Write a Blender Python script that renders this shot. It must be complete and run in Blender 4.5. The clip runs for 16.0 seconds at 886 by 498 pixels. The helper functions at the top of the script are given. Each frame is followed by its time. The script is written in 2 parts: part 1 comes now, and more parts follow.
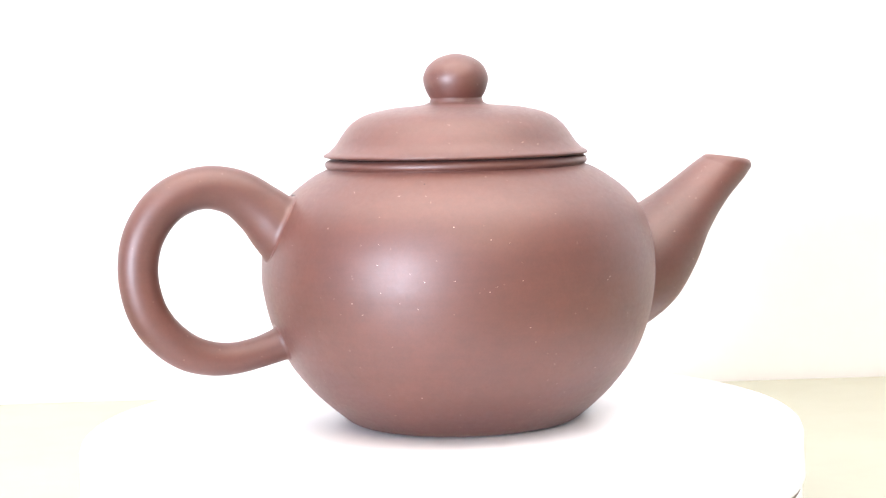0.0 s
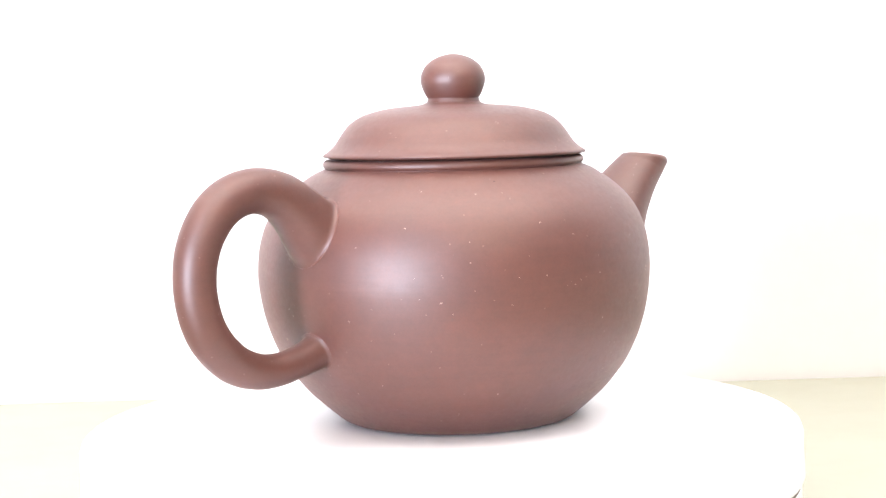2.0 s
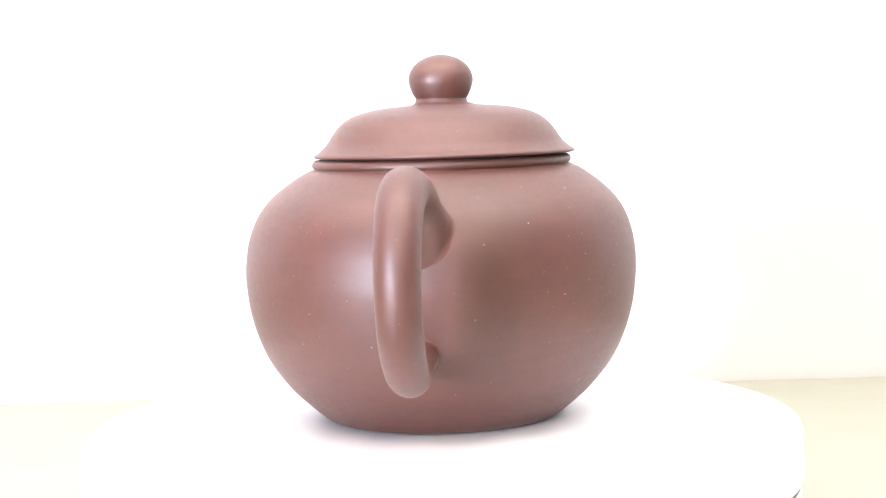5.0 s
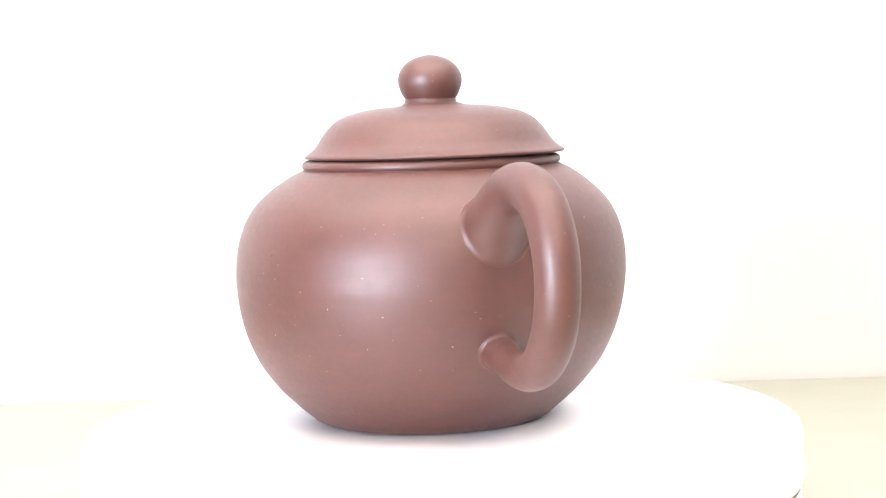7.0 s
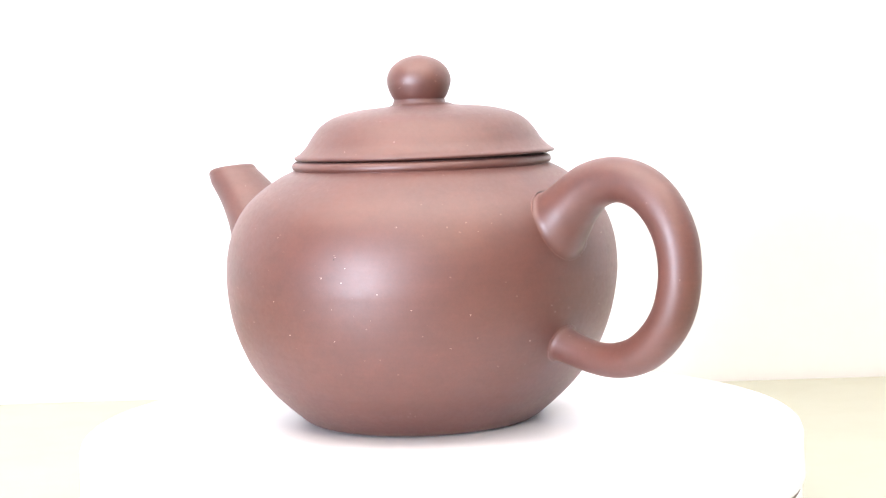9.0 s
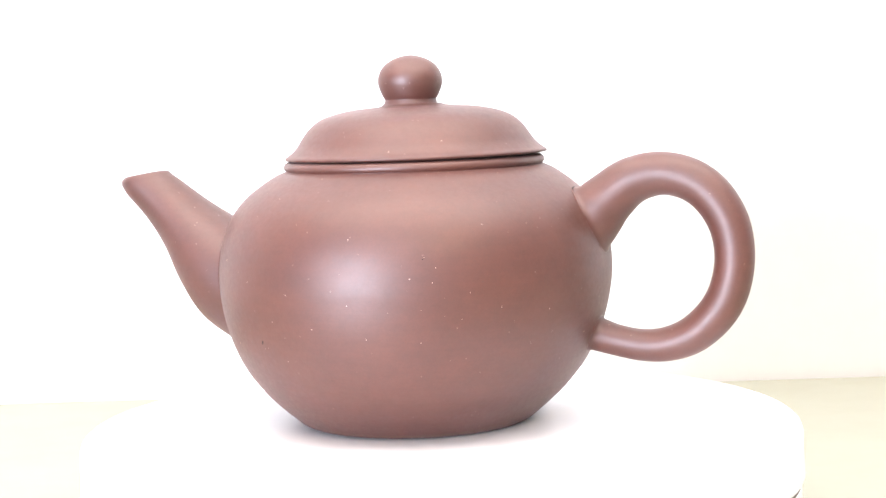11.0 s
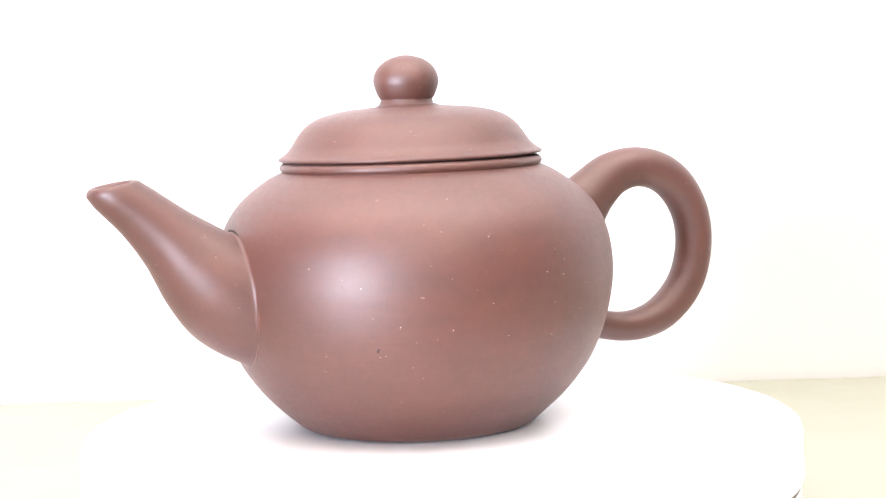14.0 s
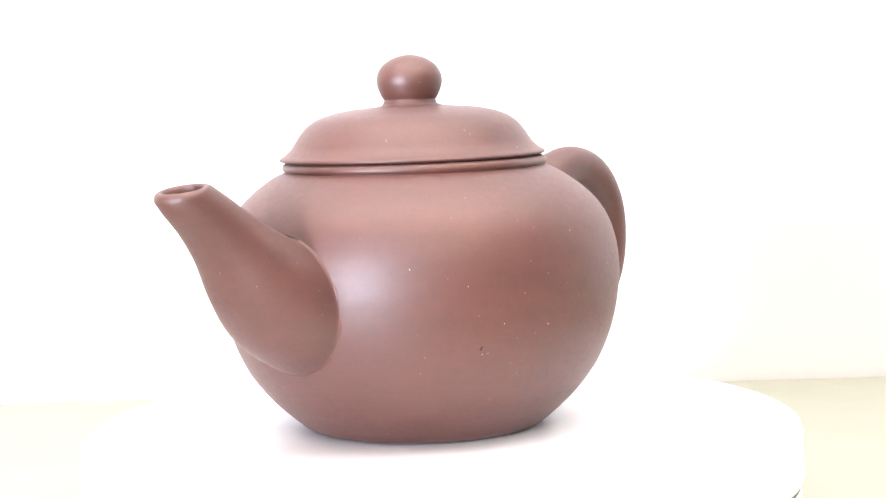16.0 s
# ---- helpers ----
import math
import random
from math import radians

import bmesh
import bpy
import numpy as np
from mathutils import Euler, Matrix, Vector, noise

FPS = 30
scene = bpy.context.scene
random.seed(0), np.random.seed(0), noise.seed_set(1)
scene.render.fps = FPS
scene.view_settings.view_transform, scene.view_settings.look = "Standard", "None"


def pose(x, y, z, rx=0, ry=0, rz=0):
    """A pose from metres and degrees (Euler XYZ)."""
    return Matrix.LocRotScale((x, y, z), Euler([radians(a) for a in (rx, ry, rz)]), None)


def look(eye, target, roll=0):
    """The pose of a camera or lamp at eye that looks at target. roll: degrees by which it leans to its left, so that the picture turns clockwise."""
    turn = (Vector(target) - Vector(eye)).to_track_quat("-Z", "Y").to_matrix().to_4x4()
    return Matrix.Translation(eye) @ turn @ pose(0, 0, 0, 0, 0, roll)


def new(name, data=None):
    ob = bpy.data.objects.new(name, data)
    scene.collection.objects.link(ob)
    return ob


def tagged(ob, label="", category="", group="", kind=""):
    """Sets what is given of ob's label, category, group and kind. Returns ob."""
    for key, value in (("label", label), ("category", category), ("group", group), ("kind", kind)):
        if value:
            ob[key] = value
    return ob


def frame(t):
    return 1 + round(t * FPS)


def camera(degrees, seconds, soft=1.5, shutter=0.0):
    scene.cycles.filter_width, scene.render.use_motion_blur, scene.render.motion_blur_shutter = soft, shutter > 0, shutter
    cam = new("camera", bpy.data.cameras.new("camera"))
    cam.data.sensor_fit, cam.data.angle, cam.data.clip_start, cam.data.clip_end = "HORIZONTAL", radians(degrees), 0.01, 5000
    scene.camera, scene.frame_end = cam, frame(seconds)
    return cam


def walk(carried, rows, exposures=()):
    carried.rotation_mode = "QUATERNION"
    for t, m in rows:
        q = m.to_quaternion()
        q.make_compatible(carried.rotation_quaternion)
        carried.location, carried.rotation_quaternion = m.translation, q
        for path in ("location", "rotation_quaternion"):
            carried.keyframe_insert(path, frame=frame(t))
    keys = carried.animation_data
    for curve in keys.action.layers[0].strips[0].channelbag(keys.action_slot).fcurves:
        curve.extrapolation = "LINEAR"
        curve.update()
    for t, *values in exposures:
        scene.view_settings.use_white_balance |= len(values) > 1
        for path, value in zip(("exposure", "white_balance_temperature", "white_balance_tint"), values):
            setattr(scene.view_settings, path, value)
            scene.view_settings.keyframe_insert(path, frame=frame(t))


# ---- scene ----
cam = camera(28.28, 16.0)
EYE = Vector((0, -0.36, 0.0673))
PITCH, YAW, ROLL = radians(5.088), radians(0.2306), -1.778
AIM = EYE + Vector((math.sin(YAW) * math.cos(PITCH), math.cos(YAW) * math.cos(PITCH), -math.sin(PITCH)))
walk(cam, [(0, look(EYE, AIM, ROLL)), (16, look(EYE, AIM, ROLL))])

# ---- world, lamps, exposure ----
TABLE_Z = -0.024     # the turntable's top is z = 0
FLOOR_Z = TABLE_Z - 0.75
CEIL_Z = FLOOR_Z + 2.5
BACK_Y = 0.178        # wall behind the table
world = bpy.data.worlds.new("world")
world.use_nodes = True
scene.world = world
sky = world.node_tree.nodes.new("ShaderNodeTexSky")
sky.sky_type, sky.sun_disc = "NISHITA", False
sky.sun_elevation, sky.sun_rotation = radians(40), radians(200)
world.node_tree.links.new(sky.outputs[0], world.node_tree.nodes["Background"].inputs[0])
world.node_tree.nodes["Background"].inputs[1].default_value = 0.1
scene.view_settings.exposure = -2.5


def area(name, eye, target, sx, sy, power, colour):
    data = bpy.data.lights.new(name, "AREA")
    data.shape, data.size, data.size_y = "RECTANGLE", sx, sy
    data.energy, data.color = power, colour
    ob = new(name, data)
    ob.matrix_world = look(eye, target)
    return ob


# daylight in the window's opening; an unseen warm lamp; an added soft overhead light
WIN_X, WIN_Y0, WIN_Y1, WIN_Z0, WIN_Z1 = -2.2, -3.75, -2.75, -0.65, 0.8
area("window_light", (WIN_X - 0.02, (WIN_Y0 + WIN_Y1) / 2, (WIN_Z0 + WIN_Z1) / 2), (0, (WIN_Y0 + WIN_Y1) / 2, (WIN_Z0 + WIN_Z1) / 2), WIN_Y1 - WIN_Y0, WIN_Z1 - WIN_Z0, 4250, (0.78, 0.84, 1.0))
# unseen source, direction taken from the pot's warm highlight, ceiling height assumed
area("warm_unseen_light", (0.75, -2.2, CEIL_Z - 0.07), (0.75, -2.2, 0), 0.5, 0.5, 180, (1.0, 0.76, 0.4))
# fill added over the table to brighten lid and shoulder, no fixture behind it
area("overhead_fill_light", (0, -0.4, CEIL_Z - 0.03), (0, -0.4, 0), 2.8, 1.14, 358, (1.0, 0.875, 0.8))


# ---- materials ----
class Nodes:
    """A short way to write a node material."""

    def __init__(self, name):
        self.mat = bpy.data.materials.new(name)
        self.mat.use_nodes = True
        self.tree = self.mat.node_tree
        self.bsdf = self.tree.nodes["Principled BSDF"]
        self.coord = self.add("ShaderNodeTexCoord").outputs["Object"]

    def add(self, kind, **inputs):
        node = self.tree.nodes.new(kind)
        for key, value in inputs.items():
            self.put(node, key.replace("_", " "), value)
        return node

    def put(self, node, key, value):
        socket = node.inputs[key]
        if isinstance(value, bpy.types.NodeSocket):
            self.tree.links.new(value, socket)
        else:
            socket.default_value = value

    def noise(self, scale, detail=3.0, rough=0.55, vector=None):
        return self.add("ShaderNodeTexNoise", Vector=vector or self.coord, Scale=scale, Detail=detail, Roughness=rough).outputs["Fac"]

    def ramp(self, value, *stops):
        node = self.add("ShaderNodeValToRGB", Fac=value)
        while len(node.color_ramp.elements) < len(stops):
            node.color_ramp.elements.new(0.5)
        for element, (at, colour) in zip(node.color_ramp.elements, stops):
            element.position = at
            element.color = (*colour, 1) if isinstance(colour, tuple) else (colour, colour, colour, 1)
        return node.outputs["Color"]

    def mix(self, fac, a, b, blend="MIX"):
        node = self.tree.nodes.new("ShaderNodeMix")
        node.data_type, node.blend_type = "RGBA", blend
        for index, value in ((0, fac), (6, a), (7, b)):
            if isinstance(value, bpy.types.NodeSocket):
                self.tree.links.new(value, node.inputs[index])
            else:
                node.inputs[index].default_value = (*value, 1) if isinstance(value, tuple) else value
        return node.outputs[2]

    def math(self, op, a, b=0.0):
        node = self.tree.nodes.new("ShaderNodeMath")
        node.operation = op
        for index, value in ((0, a), (1, b)):
            if isinstance(value, bpy.types.NodeSocket):
                self.tree.links.new(value, node.inputs[index])
            else:
                node.inputs[index].default_value = value
        return node.outputs[0]

    def stretched(self, x, y, z):
        return self.add("ShaderNodeMapping", Vector=self.coord, Scale=(x, y, z)).outputs[0]

    def bump(self, height, strength, distance, normal=None):
        node = self.add("ShaderNodeBump", Height=height, Strength=strength, Distance=distance)
        if normal:
            self.put(node, "Normal", normal)
        return node.outputs[0]

    def done(self, **inputs):
        for key, value in inputs.items():
            self.put(self.bsdf, key.replace("_", " "), value)
        return self.mat


def specks(n, scale, share, size):
    """1 on small ragged grains scattered over the surface: a share of the cells holds one."""
    ragged = n.add("ShaderNodeTexNoise", Vector=n.coord, Scale=4200.0, Detail=1.0).outputs["Color"]
    shift = n.add("ShaderNodeVectorMath", Vector=ragged)
    shift.operation = "SCALE"
    n.put(shift, "Scale", 0.00022)
    place = n.add("ShaderNodeVectorMath", Vector=n.coord)
    place.operation = "ADD"
    n.tree.links.new(shift.outputs[0], place.inputs[1])
    cell = n.add("ShaderNodeTexVoronoi", Vector=place.outputs[0], Scale=scale)
    chosen = n.math("LESS_THAN", n.add("ShaderNodeSeparateColor", Color=cell.outputs["Color"]).outputs[0], share)
    return n.math("MULTIPLY", n.math("LESS_THAN", cell.outputs["Distance"], size), chosen)


def clay_material(name="reddish_brown_clay", lift=1.0, rough_low=0.475, rough_high=0.535):
    n = Nodes(name)
    tones = ((0.28, (0.0785, 0.0232, 0.0156)), (0.5, (0.085, 0.0247, 0.0158)), (0.72, (0.0918, 0.0265, 0.0163)))
    base = n.ramp(n.noise(38, 4), *[(at, tuple(c * lift for c in tone)) for at, tone in tones])
    grain = n.ramp(n.noise(2600, 2), (0.3, 0.95), (0.7, 1.05))
    base = n.mix(1.0, base, grain, "MULTIPLY")
    base = n.mix(n.math("MULTIPLY", specks(n, 1100, 0.035, 0.16), 0.16), base, (0.62, 0.42, 0.34))
    base = n.mix(n.math("MULTIPLY", specks(n, 520, 0.014, 0.075), 0.28), base, (0.75, 0.56, 0.47))
    base = n.mix(n.math("MULTIPLY", specks(n, 420, 0.014, 0.1), 0.4), base, (0.06, 0.035, 0.03))
    blotch = n.ramp(n.noise(1.0, 5, 0.65, n.stretched(70, 70, 150)), (0.33, (0.95, 0.965, 1.01)), (0.5, (1.0, 1.0, 1.0)), (0.66, (1.05, 1.025, 0.99)))
    base = n.mix(1.0, base, blotch, "MULTIPLY")
    mottle = n.ramp(n.noise(260, 4, 0.7), (0.3, 0.89), (0.7, 1.09))
    base = n.mix(1.0, base, mottle, "MULTIPLY")
    rough = n.ramp(n.noise(900, 5, 0.7), (0.3, rough_low - 0.02), (0.7, rough_high + 0.03))
    lines = n.noise(1.0, 3, vector=n.stretched(60, 60, 900))
    base = n.mix(1.0, base, n.ramp(lines, (0.32, 0.96), (0.68, 1.04)), "MULTIPLY")
    normal = n.bump(lines, 0.09, 0.0002)
    normal = n.bump(n.noise(1900, 2), 0.07, 0.0002, normal)
    normal = n.bump(n.noise(800, 3), 0.02, 0.0003, normal)
    normal = n.bump(n.noise(140, 2), 0.012, 0.0006, normal)
    return n.done(Base_Color=base, Roughness=rough, Normal=normal, Specular_IOR_Level=0.8, Sheen_Weight=0.05, Sheen_Roughness=0.45, Sheen_Tint=(1.0, 0.85, 0.8, 1.0))


def plain_material(name, colour, rough, spread=0.04, scale=20, relief=0.05, metal=0.0):
    n = Nodes(name)
    low, high = tuple(c * (1 - spread) for c in colour), tuple(min(1, c * (1 + spread)) for c in colour)
    base = n.ramp(n.noise(scale, 4), (0.3, low), (0.7, high))
    fine = n.noise(scale * 40, 2)
    base = n.mix(1.0, base, n.ramp(fine, (0.3, 0.985), (0.7, 1.0)), "MULTIPLY")
    return n.done(Base_Color=base, Roughness=n.ramp(n.noise(scale * 3, 3), (0.3, rough * 0.9), (0.7, min(1, rough * 1.1))),
                  Normal=n.bump(fine, relief, 0.0004), Metallic=metal)


CLAY = clay_material()
# lift above 1 puts the joints' highlight, and pale scuffs, into the colour
CLAY_SEAM_GLINT = clay_material("scuffed_clay_with_glint", 1.3, 0.3, 0.38)
GRAIN_CREAM = plain_material("cream_mineral_grain", (0.44, 0.31, 0.255), 0.6)
PIT_DARK = plain_material("dark_iron_spot", (0.035, 0.02, 0.017), 0.8)
WHITE_PLASTIC = plain_material("white_plastic", (0.82, 0.82, 0.84), 0.4, 0.01, 12, 0.02)
# brown that stands in for shade in the gap below the disc
GAP_SHADE = plain_material("dark_brown_gap_shade", (0.13, 0.1, 0.095), 0.8)
TABLE_WHITE = plain_material("cream_table_laminate", (0.302, 0.306, 0.242), 0.55, 0.015, 8, 0.03)
WALL_WHITE = plain_material("white_wall_paint", (0.77, 0.77, 0.755), 0.7, 0.01, 5, 0.1)
# walls out of view, kept dark so little light bounces onto the pot
ROOM_DARK = plain_material("dark_grey_unseen_wall", (0.1, 0.098, 0.095), 0.7, 0.02, 3, 0.1)
# floor out of view, darkened to lower the fill from below
FLOOR_DARK = plain_material("dark_brown_unseen_floor", (0.2, 0.14, 0.09), 0.45, 0.15, 4, 0.1)


# ---- mesh helpers ----
def part(name, bm, material, parent=None, label="", smooth=False):
    mesh = bpy.data.meshes.new(name)
    bmesh.ops.recalc_face_normals(bm, faces=bm.faces)
    bm.to_mesh(mesh)
    bm.free()
    mesh.materials.append(material)
    if smooth:
        mesh.shade_smooth()
    ob = new(name, mesh)
    ob.parent = parent
    return tagged(ob, label)


def box(x0, x1, y0, y1, z0, z1, bevel=0.0, bm=None):
    out = bm or bmesh.new()
    made = bmesh.ops.create_cube(out, size=1, matrix=Matrix.LocRotScale(((x0 + x1) / 2, (y0 + y1) / 2, (z0 + z1) / 2), None, (x1 - x0, y1 - y0, z1 - z0)))
    if bevel:
        edges = {e for v in made["verts"] for e in v.link_edges}
        bmesh.ops.bevel(out, geom=list(edges), offset=bevel, segments=2, affect="EDGES", profile=0.5)
    return out


def spline(points, count):
    """Points evenly along a Catmull-Rom curve through the given ones."""
    p = np.array(points, float)
    q = np.vstack([2 * p[0] - p[1], p, 2 * p[-1] - p[-2]])
    t = np.linspace(0, len(p) - 1, count * 8)
    i = np.minimum(t.astype(int), len(p) - 2)
    u = (t - i)[:, None]
    a, b, c, d = q[i], q[i + 1], q[i + 2], q[i + 3]
    dense = 0.5 * (2 * b + (c - a) * u + (2 * a - 5 * b + 4 * c - d) * u * u + (3 * b - a - 3 * c + d) * u ** 3)
    run = np.concatenate([[0], np.cumsum(np.linalg.norm(np.diff(dense[:, :2], axis=0), axis=1))])
    s = np.linspace(0, run[-1], count)
    return np.stack([np.interp(s, run, dense[:, k]) for k in range(p.shape[1])], 1)


def rings(loops, close_start=False, close_end=False):
    """A skin over closed rings of equally many points."""
    bm = bmesh.new()
    rows = [[bm.verts.new(p) for p in loop] for loop in loops]
    n = len(rows[0])
    for a, b in zip(rows, rows[1:]):
        for k in range(n):
            bm.faces.new((a[k], a[(k + 1) % n], b[(k + 1) % n], b[k]))
    for row, wanted in ((rows[0], close_start), (rows[-1], close_end)):
        if wanted:
            bm.faces.new(row)
    return bm


def lathe(profile, sides=160, wobble=0.0, seed=0):
    """Turns (r, z) in metres round the z axis, a hair out of true as hand-thrown clay is."""
    loops = []
    for r, z in profile:
        loop = []
        for k in range(sides):
            a = 2 * math.pi * k / sides
            d = wobble * noise.noise((math.cos(a) * 1.2 + seed, math.sin(a) * 1.2, z * 60))
            loop.append(((r + d) * math.cos(a), (r + d) * math.sin(a), z))
        loops.append(loop)
    return rings(loops, True, True)


MM = 0.001
# ---- teapot, in its own space: x runs along the spout, z up from its foot ----
LEAN = ([0.0, 5.0, 30.0, 47.0, 53.0], [0.25, 0.2, -0.32, -0.42, -0.4], [1.5, 1.35, 1.12, 0.8, 0.33])   # the hand-made body stands a little askew: height, its middle's x and y


def middle(z):
    return float(np.interp(z, LEAN[0], LEAN[1])), float(np.interp(z, LEAN[0], LEAN[2]))


FOOT = [(0.5, 0.9), (17.0, 0.9), (18.5, 0.05), (20.3, 0.0), (22.2, 0.1), (23.9, 0.65), (25.5, 1.9)]
WALL = [(25.5, 1.9), (27.9, 4.0), (31.2, 7.2), (34.7, 11.7), (37.1, 16.2), (38.8, 20.8), (39.8, 25.0), (40.35, 29.1), (40.4, 32.0),
        (40.15, 35.2), (39.5, 38.5), (38.2, 42.0), (36.3, 45.0), (33.75, 47.6), (31.0, 49.7), (28.7, 51.2), (26.7, 52.1)]
NECK = [(26.7, 52.1), (26.25, 52.2), (26.2, 52.3), (26.45, 52.4), (26.75, 52.75), (26.8, 53.2), (26.6, 53.7), (26.1, 54.05), (25.0, 54.12), (23.0, 54.12), (23.0, 50.0), (0.5, 50.0)]
wall_curve = spline(WALL, 400)


def body_radius(z):
    return float(np.interp(z, wall_curve[:, 1], wall_curve[:, 0]))


def body_gap(p):
    """How far the point p (mm) stands out of the body's wall."""
    x, y = middle(p[2])
    return math.hypot(p[0] - x, p[1] - y) - body_radius(p[2])


def onto_body(p, lift=0.0):
    r = body_radius(p[2]) + lift
    x, y = middle(p[2])
    a = math.atan2(p[1] - y, p[0] - x)
    return np.array((x + r * math.cos(a), y + r * math.sin(a), p[2]))


def grow_from_body(loops, reach, count):
    """Takes the rings of a tube that starts inside the body: cuts each of its lines where it leaves the wall, and ends it there in a small smeared fillet."""
    lines = np.array(loops).transpose(1, 0, 2)
    centre = np.array(loops).mean(1)
    out = []
    for line in lines:
        gaps = np.array([body_gap(p) for p in line])
        first = int(np.argmax(gaps > 0))
        f = gaps[first - 1] / (gaps[first - 1] - gaps[first])
        p = line[first - 1] + f * (line[first] - line[first - 1])
        rest = np.vstack([p, line[first:]])
        run = np.concatenate([[0], np.cumsum(np.linalg.norm(np.diff(rest, axis=0), axis=1))])
        start = np.array([np.interp(reach, run, rest[:, k]) for k in range(3)])
        away = p - centre[min(first, len(centre) - 1)]
        spread = onto_body(p + away / np.linalg.norm(away) * reach * 0.8, -0.04)
        fillet = [(1 - u) ** 2 * spread + 2 * u * (1 - u) * p + u * u * start for u in (0, 0.2, 0.4, 0.6, 0.8)]
        s = reach + (run[-1] - reach) * np.linspace(0, 1, count) ** 0.9
        tube = [np.array([np.interp(v, run, rest[:, k]) for k in range(3)]) for v in s]
        out.append(fillet + tube)
    return np.array(out).transpose(1, 0, 2)


def teapot_body(pot):
    profile = np.vstack([spline(FOOT, 40)[:-1], spline(WALL, 90)[:-1], np.array(NECK)])
    bm = lathe([(r * MM, z * MM) for r, z in profile], 192, 0.00005, 3)
    for v in bm.verts:
        x, y = middle(v.co.z / MM)
        v.co.y *= float(np.interp(v.co.z, (0.005, 0.028), (1.02, 1.0)))
        v.co += Vector((x * MM, y * MM, -math.tan(radians(0.35)) * v.co.x * float(np.interp(v.co.z, (0.048, 0.0525), (0, 1)))))
    body = part("body", bm, CLAY, pot, smooth=True)
    grains("mineral_grains", GRAINS, 0.115, GRAIN_CREAM, body, "tiny cream mineral specks in the clay")
    grains("dark_spots", SPOTS, 0.24, PIT_DARK, body, "small dark iron spots in the clay")
    grains("scratches", SCRATCHES, 0.05, GRAIN_CREAM, body, "short pale scratches in the clay", long=6.0)
    return body


GRAINS = [(198, 38.8), (212, 42.3), (215, 33.2), (243, 32.7), (251, 32.7), (261, 40.0), (266, 39.3), (260, 30.5), (269, 32.3), (251, 42.5), (215, 48.8), (242, 48.1), (230, 35.8),
          (271, 23.4), (238, 9.9), (231, 30.6), (230, 39.6), (233, 48.1), (201, 12.0), (225, 5.7), (110, 37.2), (113, 35.2), (106, 33.3), (112, 32.5), (122, 30.3), (109, 27.4),
          (120, 25.4), (150, 41.3), (142, 19.6), (147, 25.9), (166, 19.8), (131, 27.2), (78, 23.8), (89, 28.4), (109, 21.2), (94, 22.0), (69, 51.3), (67, 17.0), (58, 19.1), (54, 32.0),
          (42, 19.1), (64, 24.7), (26, 3.0), (39, 35.5), (57, 47.7), (79, 47.5), (89, 40.6)]
SPOTS = [(57.8, 20.5), (57.5, 20.15), (109.6, 36.8), (240.5, 50.2)]
SCRATCHES = [(297.2, 31.5), (296.3, 30.9), (297, 13.6), (59.6, 19.3), (70, 30.1), (172, 26.3), (173.5, 25.0), (262, 31.4), (222, 28.5), (225, 26.4), (241, 27.6)]
LID_GRAINS = [(248, 61.2), (249, 61.0), (227, 59.0), (277, 56.0), (292, 56.8), (284, 57.2), (71, 59.2), (73, 64.3), (69, 60.0), (120, 58.0), (160, 61.5), (195, 57.0), (30, 58.4), (340, 60.5), (96, 56.2), (140, 63.0)]
KNOB_GRAINS = [(218, 70.2), (241, 70.2), (232, 69.0), (60, 69.4), (140, 70.6), (95, 68.4)]


def grains(name, places, size, material, parent, label, radius=body_radius, centre=middle, long=1.0):
    """Low irregular grains bedded in a turned wall at (degrees round from the spout, height); long > 1 draws them out along the wall."""
    rng = random.Random(5)
    bm = bmesh.new()
    for turn, z in places:
        r, a = radius(z), radians(turn)
        x, y = centre(z)
        wide = float(np.interp(z, (5, 28), (1.02, 1.0)))
        p = Vector((x + r * math.cos(a), y + wide * r * math.sin(a), z))
        slope = radius(z + 0.3) - radius(z - 0.3)
        out = Vector((math.cos(a) * 0.6, math.sin(a) * 0.6, -slope)).normalized()
        side = Vector((-math.sin(a), math.cos(a), 0))
        up = out.cross(side)
        lie = rng.uniform(-0.5, 0.5) if long > 1 else 0.0
        side, up = side * math.cos(lie) + up * math.sin(lie), up * math.cos(lie) - side * math.sin(lie)
        half = size * rng.uniform(0.6, 1.25)
        rim = []
        for k in range(7):
            b = 2 * math.pi * k / 7
            d = half * rng.uniform(0.7, 1.2)
            rim.append(bm.verts.new((p + side * d * long * math.cos(b) + up * d * math.sin(b) + out * 0.02) * MM))
        top = bm.verts.new((p + out * 0.08) * MM)
        for k in range(7):
            bm.faces.new((rim[k], rim[(k + 1) % 7], top))
    return tagged(part(name, bm, material, parent, label, smooth=True), kind="stuff")


def seam(loop, size, parent, seed):
    """A bead of glossier, paler clay along a joint, thick and thin by turns; its tone carries scuffs and the crease's
    highlight.
    """
    loops = []
    n = len(loop)
    for k in range(n):
        p = Vector(loop[k])
        ahead = (Vector(loop[(k + 1) % n]) - Vector(loop[k - 1])).normalized()
        out = Vector((p.x, p.y, 0)).normalized()
        side = ahead.cross(out).normalized()
        r = size * max(0.12, 0.6 + 1.6 * noise.noise((p.x * 0.22 + seed, p.y * 0.22, p.z * 0.22)))
        loops.append([tuple((p + (side * math.cos(b) * 1.6 + out * math.sin(b)) * r) * MM) for b in np.linspace(0, 2 * math.pi, 8, endpoint=False)])
    return part("seam", rings(loops + [loops[0]]), CLAY_SEAM_GLINT, parent, "scuffed joint line, its highlight partly put into paler clay", smooth=True)


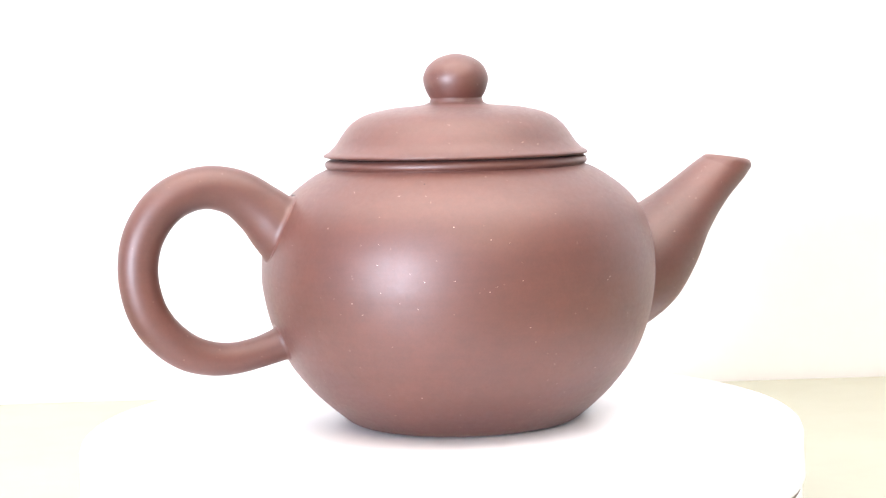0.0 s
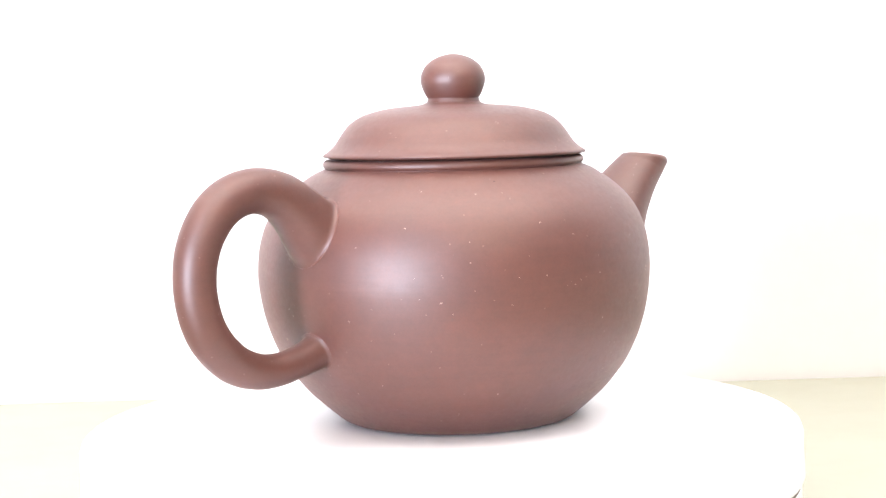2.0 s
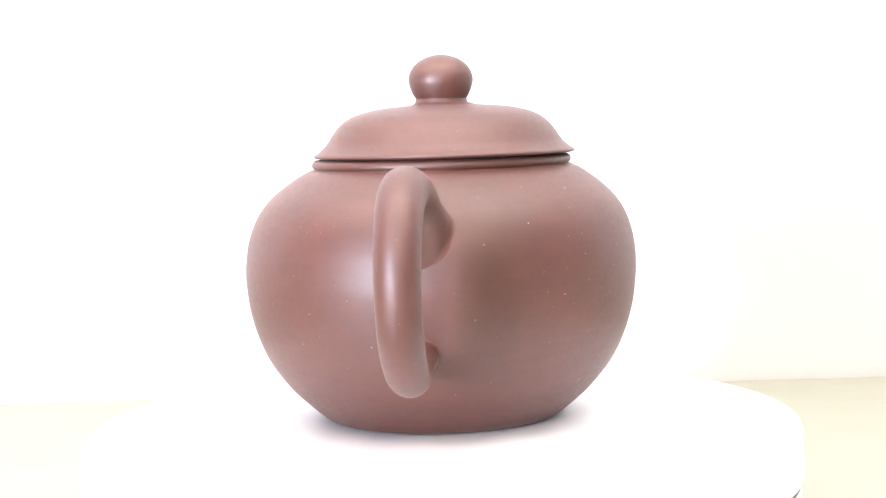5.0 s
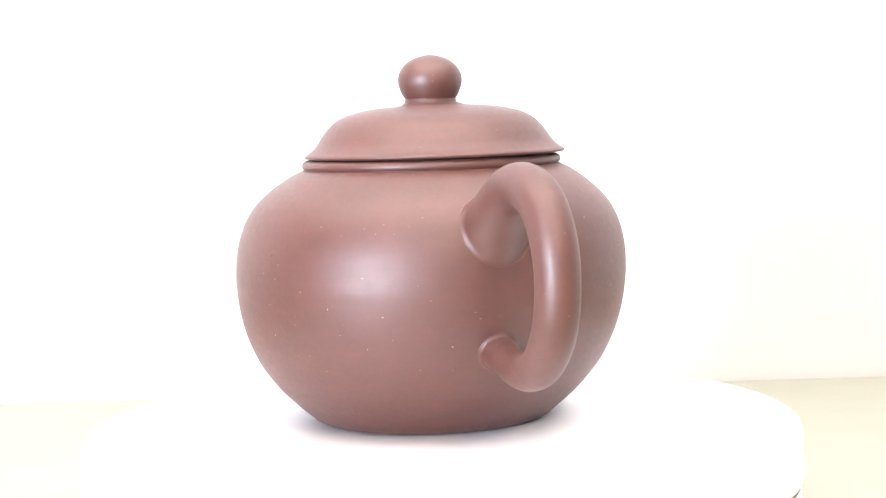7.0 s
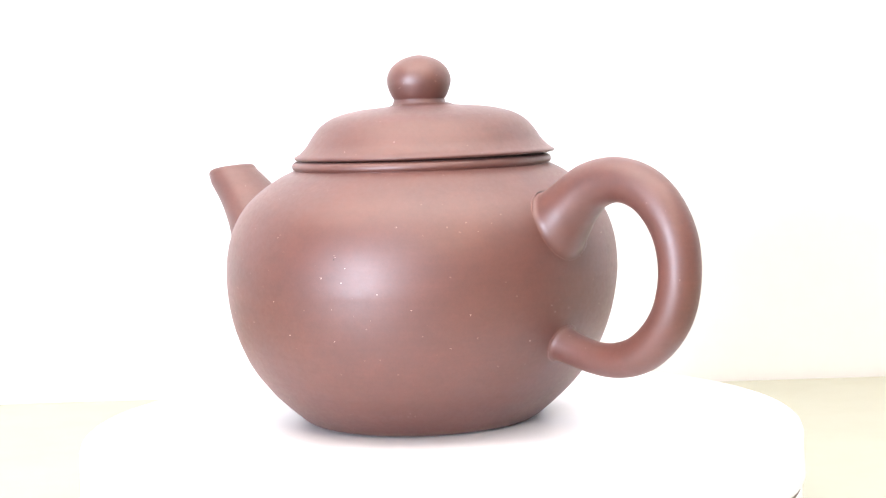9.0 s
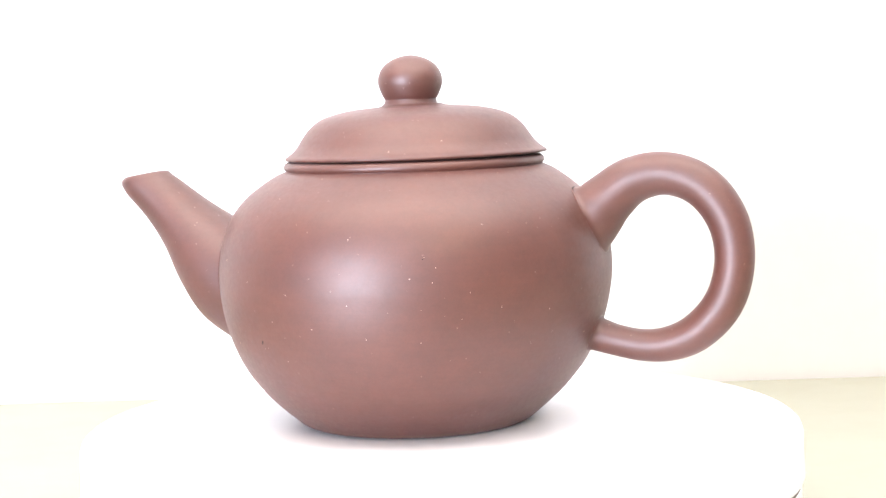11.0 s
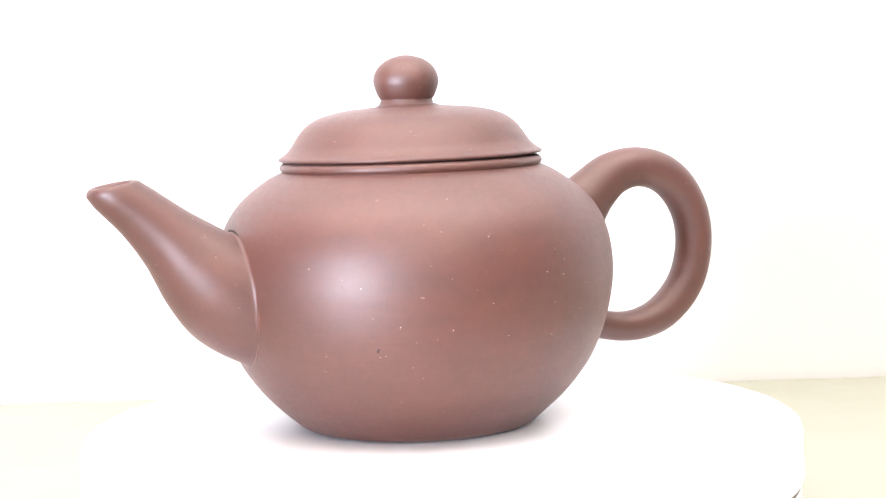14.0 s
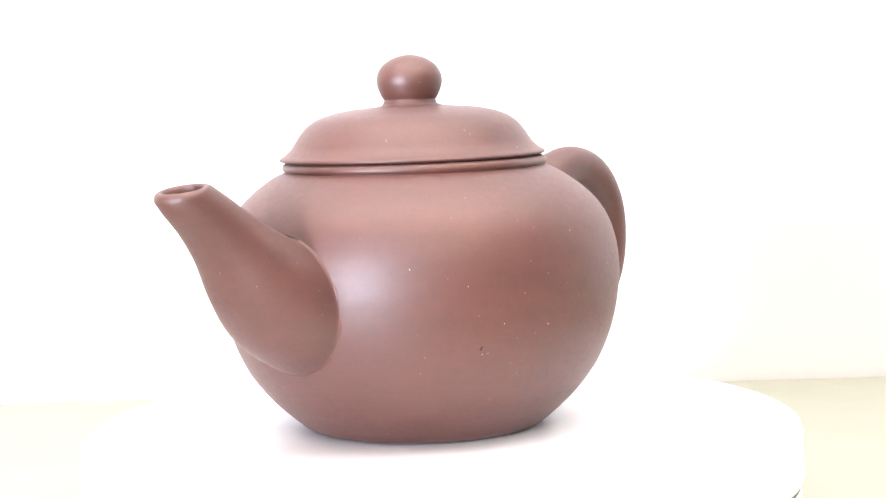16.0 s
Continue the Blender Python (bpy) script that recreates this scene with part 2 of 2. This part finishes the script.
def crack(loop, at, reach, size, parent):
    """A short dark crevice along the joint, thickest in the middle."""
    loops = []
    for k in range(-reach, reach + 1):
        p, q = Vector(loop[(at + k) % len(loop)]), Vector(loop[(at + k + 1) % len(loop)])
        ahead = (q - p).normalized()
        out = Vector((p.x, p.y, 20)).normalized()
        side = ahead.cross(out).normalized()
        r = size * (1.0 - (k / (reach + 0.3)) ** 2) * (0.8 + 0.4 * noise.noise(p * 0.9)) + 0.01
        loops.append([tuple((p + (side * math.cos(b) + out * (math.sin(b) * 0.8 + 0.15)) * r) * MM) for b in np.linspace(0, 2 * math.pi, 6, endpoint=False)])
    return part("crack", rings(loops, True, True), PIT_DARK, parent, "short dark crevice at the joint", smooth=True)


def spout_grains(loops, spout):
    """Tiny grains scattered over the spout's flanks, bedded in its skin."""
    rng = random.Random(12)
    bm = bmesh.new()
    for _ in range(26):
        i, k = rng.randrange(26, 56), rng.randrange(72)
        p, q, w = (Vector(loops[i][k]), Vector(loops[i + 1][k]), Vector(loops[i][(k + 1) % 72]))
        along, across = (q - p).normalized(), (w - p).normalized()
        out = along.cross(across).normalized()
        if out.dot(p - Vector(np.mean(loops[i], 0))) < 0:
            out = -out
        half = rng.uniform(0.05, 0.11)
        rim = [bm.verts.new((p + (along * math.cos(b) + across * math.sin(b)) * half * rng.uniform(0.7, 1.2) + out * 0.02) * MM) for b in np.linspace(0, 2 * math.pi, 6, endpoint=False)]
        top = bm.verts.new((p + out * 0.08) * MM)
        for j in range(6):
            bm.faces.new((rim[j], rim[(j + 1) % 6], top))
    return tagged(part("mineral_grains", bm, GRAIN_CREAM, spout, "tiny cream mineral specks in the spout", smooth=True), kind="stuff")


def teapot_spout(pot):
    # upper edge, lower edge, half width
    stations = [(27.0, 37.5, 26.0, 12.5, 13.6), (33.0, 39.2, 31.5, 13.6, 13.6), (38.0, 41.0, 38.0, 15.6, 13.2), (42.0, 43.1, 45.9, 20.6, 11.7), (46.7, 45.9, 51.0, 27.4, 9.6),
                (50.5, 48.5, 55.0, 35.4, 7.8), (53.3, 50.5, 59.5, 41.9, 6.6), (55.2, 51.75, 64.5, 47.2, 5.75)]
    loops = []
    for ux, uz, lx, lz, half in spline(stations, 60):
        side = 1.4 * max(0.0, (60 - ux) / 25)
        loops.append([((ux + lx) / 2 + math.cos(a) * (ux - lx) / 2, side + math.sin(a) * half, (uz + lz) / 2 + math.cos(a) * (uz - lz) / 2)
                      for a in np.linspace(0, 2 * math.pi, 72, endpoint=False)])
    grown = [list(map(tuple, loop)) for loop in grow_from_body(loops, 0.75, 46)]

    def lip(cx, cz, rx, ry, tilt):
        return [(cx + math.cos(a) * rx, -math.sin(a) * ry, cz - math.cos(a) * tilt) for a in np.linspace(math.pi, 3 * math.pi, 72, endpoint=False)]
    grown += [lip(60.65, 50.6, 5.3, 5.6, 1.3), lip(60.9, 51.15, 5.05, 5.4, 1.1), lip(60.95, 51.55, 4.65, 5.0, 0.85), lip(60.95, 51.7, 4.2, 4.5, 0.72), lip(60.95, 51.6, 3.75, 4.0, 0.68),
              lip(60.8, 51.1, 3.45, 3.7, 0.7), lip(59.3, 49.2, 3.15, 3.1, 0.9), lip(56.8, 46.5, 2.9, 2.9, 1.1), lip(53.6, 42.8, 2.8, 2.8, 1.2)]
    bm = rings([[(x * MM, y * MM, z * MM) for x, y, z in loop] for loop in grown], False, True)
    spout = part("spout", bm, CLAY, pot, smooth=True)
    seam(grown[1], 0.13, spout, 2)
    spout_grains(loops, spout)
    crack(grown[1], 0, 4, 0.3, spout)
    return spout


def teapot_handle(pot):
    # centre x, z and half thickness, from the shoulder round to the lower joint
    path = [(-33.0, 36.0, 6.7), (-38.0, 42.0, 6.2), (-41.6, 45.6, 5.3), (-46.0, 48.8, 4.7), (-51.8, 50.1, 4.3), (-57.5, 48.8, 4.2), (-61.9, 45.4, 4.15), (-65.0, 40.0, 4.05), (-65.95, 33.6, 3.95),
            (-64.8, 27.1, 3.95), (-62.0, 22.1, 3.9), (-57.5, 18.1, 3.75), (-52.5, 16.2, 3.45), (-47.5, 15.9, 3.2), (-42.4, 16.8, 3.15), (-38.4, 18.0, 3.4), (-32.0, 20.0, 3.8)]
    line = spline(path, 120)
    loops = []
    for k, (x, z, r) in enumerate(line):
        ahead, behind = line[min(k + 1, len(line) - 1)], line[max(k - 1, 0)]
        dx, dz = ahead[0] - behind[0], ahead[1] - behind[1]
        d = math.hypot(dx, dz)
        nx, nz = dz / d, -dx / d
        loops.append([(x + nx * r * math.cos(a), 1.4 + 1.04 * r * math.sin(a), z + nz * r * math.cos(a)) for a in np.linspace(0, 2 * math.pi, 48, endpoint=False)])
    half = len(loops) // 2
    top = grow_from_body(loops[:half + 1], 1.3, 60)
    low = grow_from_body(loops[:half - 1:-1], 1.0, 60)
    grown = list(top) + list(low[::-1][1:])
    bm = rings([[tuple(p * MM) for p in loop] for loop in grown])
    handle = part("handle", bm, CLAY, pot, smooth=True)
    seam([tuple(p) for p in grown[1]], 0.13, handle, 5)
    seam([tuple(p) for p in grown[-2]], 0.075, handle, 9)
    crack([tuple(p) for p in grown[1]], 2, 3, 0.22, handle)
    return handle


def teapot_lid(pot):
    dome = [(5.5, 65.25), (6.6, 64.85), (9.0, 64.6), (12.6, 64.3), (16.3, 63.6), (19.2, 62.6), (21.4, 61.1), (23.0, 59.2), (24.4, 57.1), (25.7, 55.8), (26.7, 55.15)]
    brim = [(26.95, 54.9), (26.95, 54.7), (26.75, 54.5), (26.2, 54.4), (24.0, 54.45), (22.4, 54.3), (22.3, 50.6), (0.5, 50.6)]
    profile = [(0.5, 65.3)] + [tuple(p) for p in spline(dome, 60)] + brim
    lean = Matrix.Translation((0, 0, 54.4 * MM)) @ Matrix.Rotation(radians(0.6), 4, "Y") @ Matrix.Translation((0, 0, -54.4 * MM))
    bm = lathe([(r * MM, z * MM) for r, z in profile], 192, 0.00012, 7)
    bmesh.ops.transform(bm, matrix=Matrix.Translation((-0.63 * MM, -0.33 * MM, 0)) @ lean, verts=bm.verts)
    lid = part("lid", bm, CLAY, pot, "domed clay lid with a flared brim", smooth=True)
    lid_radius = lambda z: float(np.interp(-z, [-p[1] for p in dome], [p[0] for p in dome]))
    grains("mineral_grains", LID_GRAINS, 0.12, GRAIN_CREAM, lid, "tiny cream mineral specks in the lid", lid_radius, lambda z: (-0.6, -0.35))
    ball = [(0.35, 73.0), (0.4, 74.9), (0.7, 75.1), (1.2, 75.02), (2.2, 74.78), (3.7, 74.2), (5.4, 72.95), (6.4, 71.3), (6.65, 69.7), (6.3, 68.2), (5.75, 66.9), (5.35, 66.25)]
    stem = [(5.2, 66.05), (5.3, 65.9), (5.4, 65.6), (5.45, 65.3), (5.9, 64.95), (6.5, 64.6), (0.5, 64.5)]
    bm = lathe([(r * MM, z * MM) for r, z in [tuple(p) for p in spline(ball, 48)] + stem], 96, 0.0001, 11)
    knob = part("knob", bm, CLAY, lid, "round clay knob with a pinhole", smooth=True)
    knob_radius = lambda z: float(np.interp(-z, [-p[1] for p in ball], [p[0] for p in ball]))
    grains("knob_grains", KNOB_GRAINS, 0.1, GRAIN_CREAM, lid, "tiny cream mineral specks in the knob", knob_radius, lambda z: (0.0, 0.0))
    return lid, knob


def teapot():
    pot = tagged(new("teapot"), "unglazed reddish-brown clay teapot with round lid on a white turntable", "teapot")
    teapot_body(pot), teapot_spout(pot), teapot_handle(pot), teapot_lid(pot)
    return pot


# ---- turntable ----
def turntable():
    table = tagged(new("turntable"), "round white plastic display turntable standing on a pale table", "turntable")
    table.location = (0, 0, TABLE_Z)
    top = -TABLE_Z
    disc = [(0.0005, top), (0.0712, top), (0.0724, top - 0.0003), (0.0732, top - 0.001), (0.0736, top - 0.0022), (0.0738, top - 0.0107), (0.0736, top - 0.0113), (0.073, top - 0.0116),
            (0.0712, top - 0.0116), (0.0712, top - 0.004), (0.0005, top - 0.004)]
    platter = part("platter", lathe(disc, 160), WHITE_PLASTIC, table, "glossy white revolving disc", smooth=False)
    # dark band, almost flush, put in where the gap lies in shade
    ring = [(0.0005, top - 0.0128), (0.0731, top - 0.0128), (0.0731, top - 0.0112), (0.0714, top - 0.0108), (0.0714, top - 0.006), (0.0005, top - 0.006)]
    part("gap_shade_ring", lathe(ring, 120), GAP_SHADE, table, "dark ring put in for the shade of the gap under the disc")
    foot = [(0.0005, 0.0), (0.0726, 0.0), (0.0732, 0.0006), (0.0732, top - 0.0126), (0.073, top - 0.0123), (0.0724, top - 0.0122), (0.0005, top - 0.0122)]
    part("base", lathe(foot, 120), WHITE_PLASTIC, table, "white base under the disc")
    return platter


POT = teapot()
PLATTER = turntable()

# ---- room ----
X0, X1, Y0 = WIN_X, 2.4, -4.6


def setting(name, bm, material, label):
    return tagged(part(name, bm, material), label, kind="structure")


def room():
    thick = 0.15
    setting("floor", box(X0 - thick, X1 + thick, Y0 - thick, BACK_Y + thick, FLOOR_Z - 0.1, FLOOR_Z), FLOOR_DARK, "unseen floor under the table, dark brown to cut bounced light")
    setting("ceiling", box(X0 - thick, X1 + thick, Y0 - thick, BACK_Y + thick, CEIL_Z, CEIL_Z + 0.1), WALL_WHITE, "plain white painted ceiling")
    setting("wall_north", box(X0 - thick, X1 + thick, BACK_Y, BACK_Y + thick, FLOOR_Z, CEIL_Z), WALL_WHITE, "white painted wall behind the table")
    setting("wall_east", box(X1, X1 + thick, Y0, BACK_Y, FLOOR_Z, CEIL_Z), ROOM_DARK, "unseen plain wall, dark grey to cut bounced light")
    setting("wall_south", box(X0, X1, Y0 - thick, Y0, FLOOR_Z, CEIL_Z), ROOM_DARK, "unseen plain wall, dark grey to cut bounced light")
    bm = box(X0 - thick, X0, Y0, WIN_Y0, FLOOR_Z, CEIL_Z)
    box(X0 - thick, X0, WIN_Y1, BACK_Y, FLOOR_Z, CEIL_Z, bm=bm)
    box(X0 - thick, X0, WIN_Y0, WIN_Y1, FLOOR_Z, WIN_Z0, bm=bm)
    box(X0 - thick, X0, WIN_Y0, WIN_Y1, WIN_Z1, CEIL_Z, bm=bm)
    setting("wall_west", bm, ROOM_DARK, "unseen wall with a window opening, dark grey to cut bounced light")
    tabletop = tagged(new("table"), "pale cream table against a white wall", "table")
    part("tabletop", box(-0.45, 0.45, BACK_Y - 0.6, BACK_Y - 0.001, TABLE_Z - 0.03, TABLE_Z, 0.002), TABLE_WHITE, tabletop)
    for x in (-0.41, 0.41):
        for y in (BACK_Y - 0.56, BACK_Y - 0.05):
            part("leg", box(x - 0.025, x + 0.025, y - 0.025, y + 0.025, FLOOR_Z, TABLE_Z - 0.03, 0.002), TABLE_WHITE, tabletop)


room()


def motions():
    rate, start, off = 13.213, 17.4, 0.0142 * 0.36
    rows, turns = [], []
    for k in range(33):
        t = k * 0.5
        a = rate * t
        rows.append((t, pose(off * math.cos(radians(a)), off * math.sin(radians(a)), 0.0, 0, 0, start + a)))
        turns.append((t, pose(0, 0, 0, 0, 0, a)))
    walk(POT, rows)
    walk(PLATTER, turns)


motions()
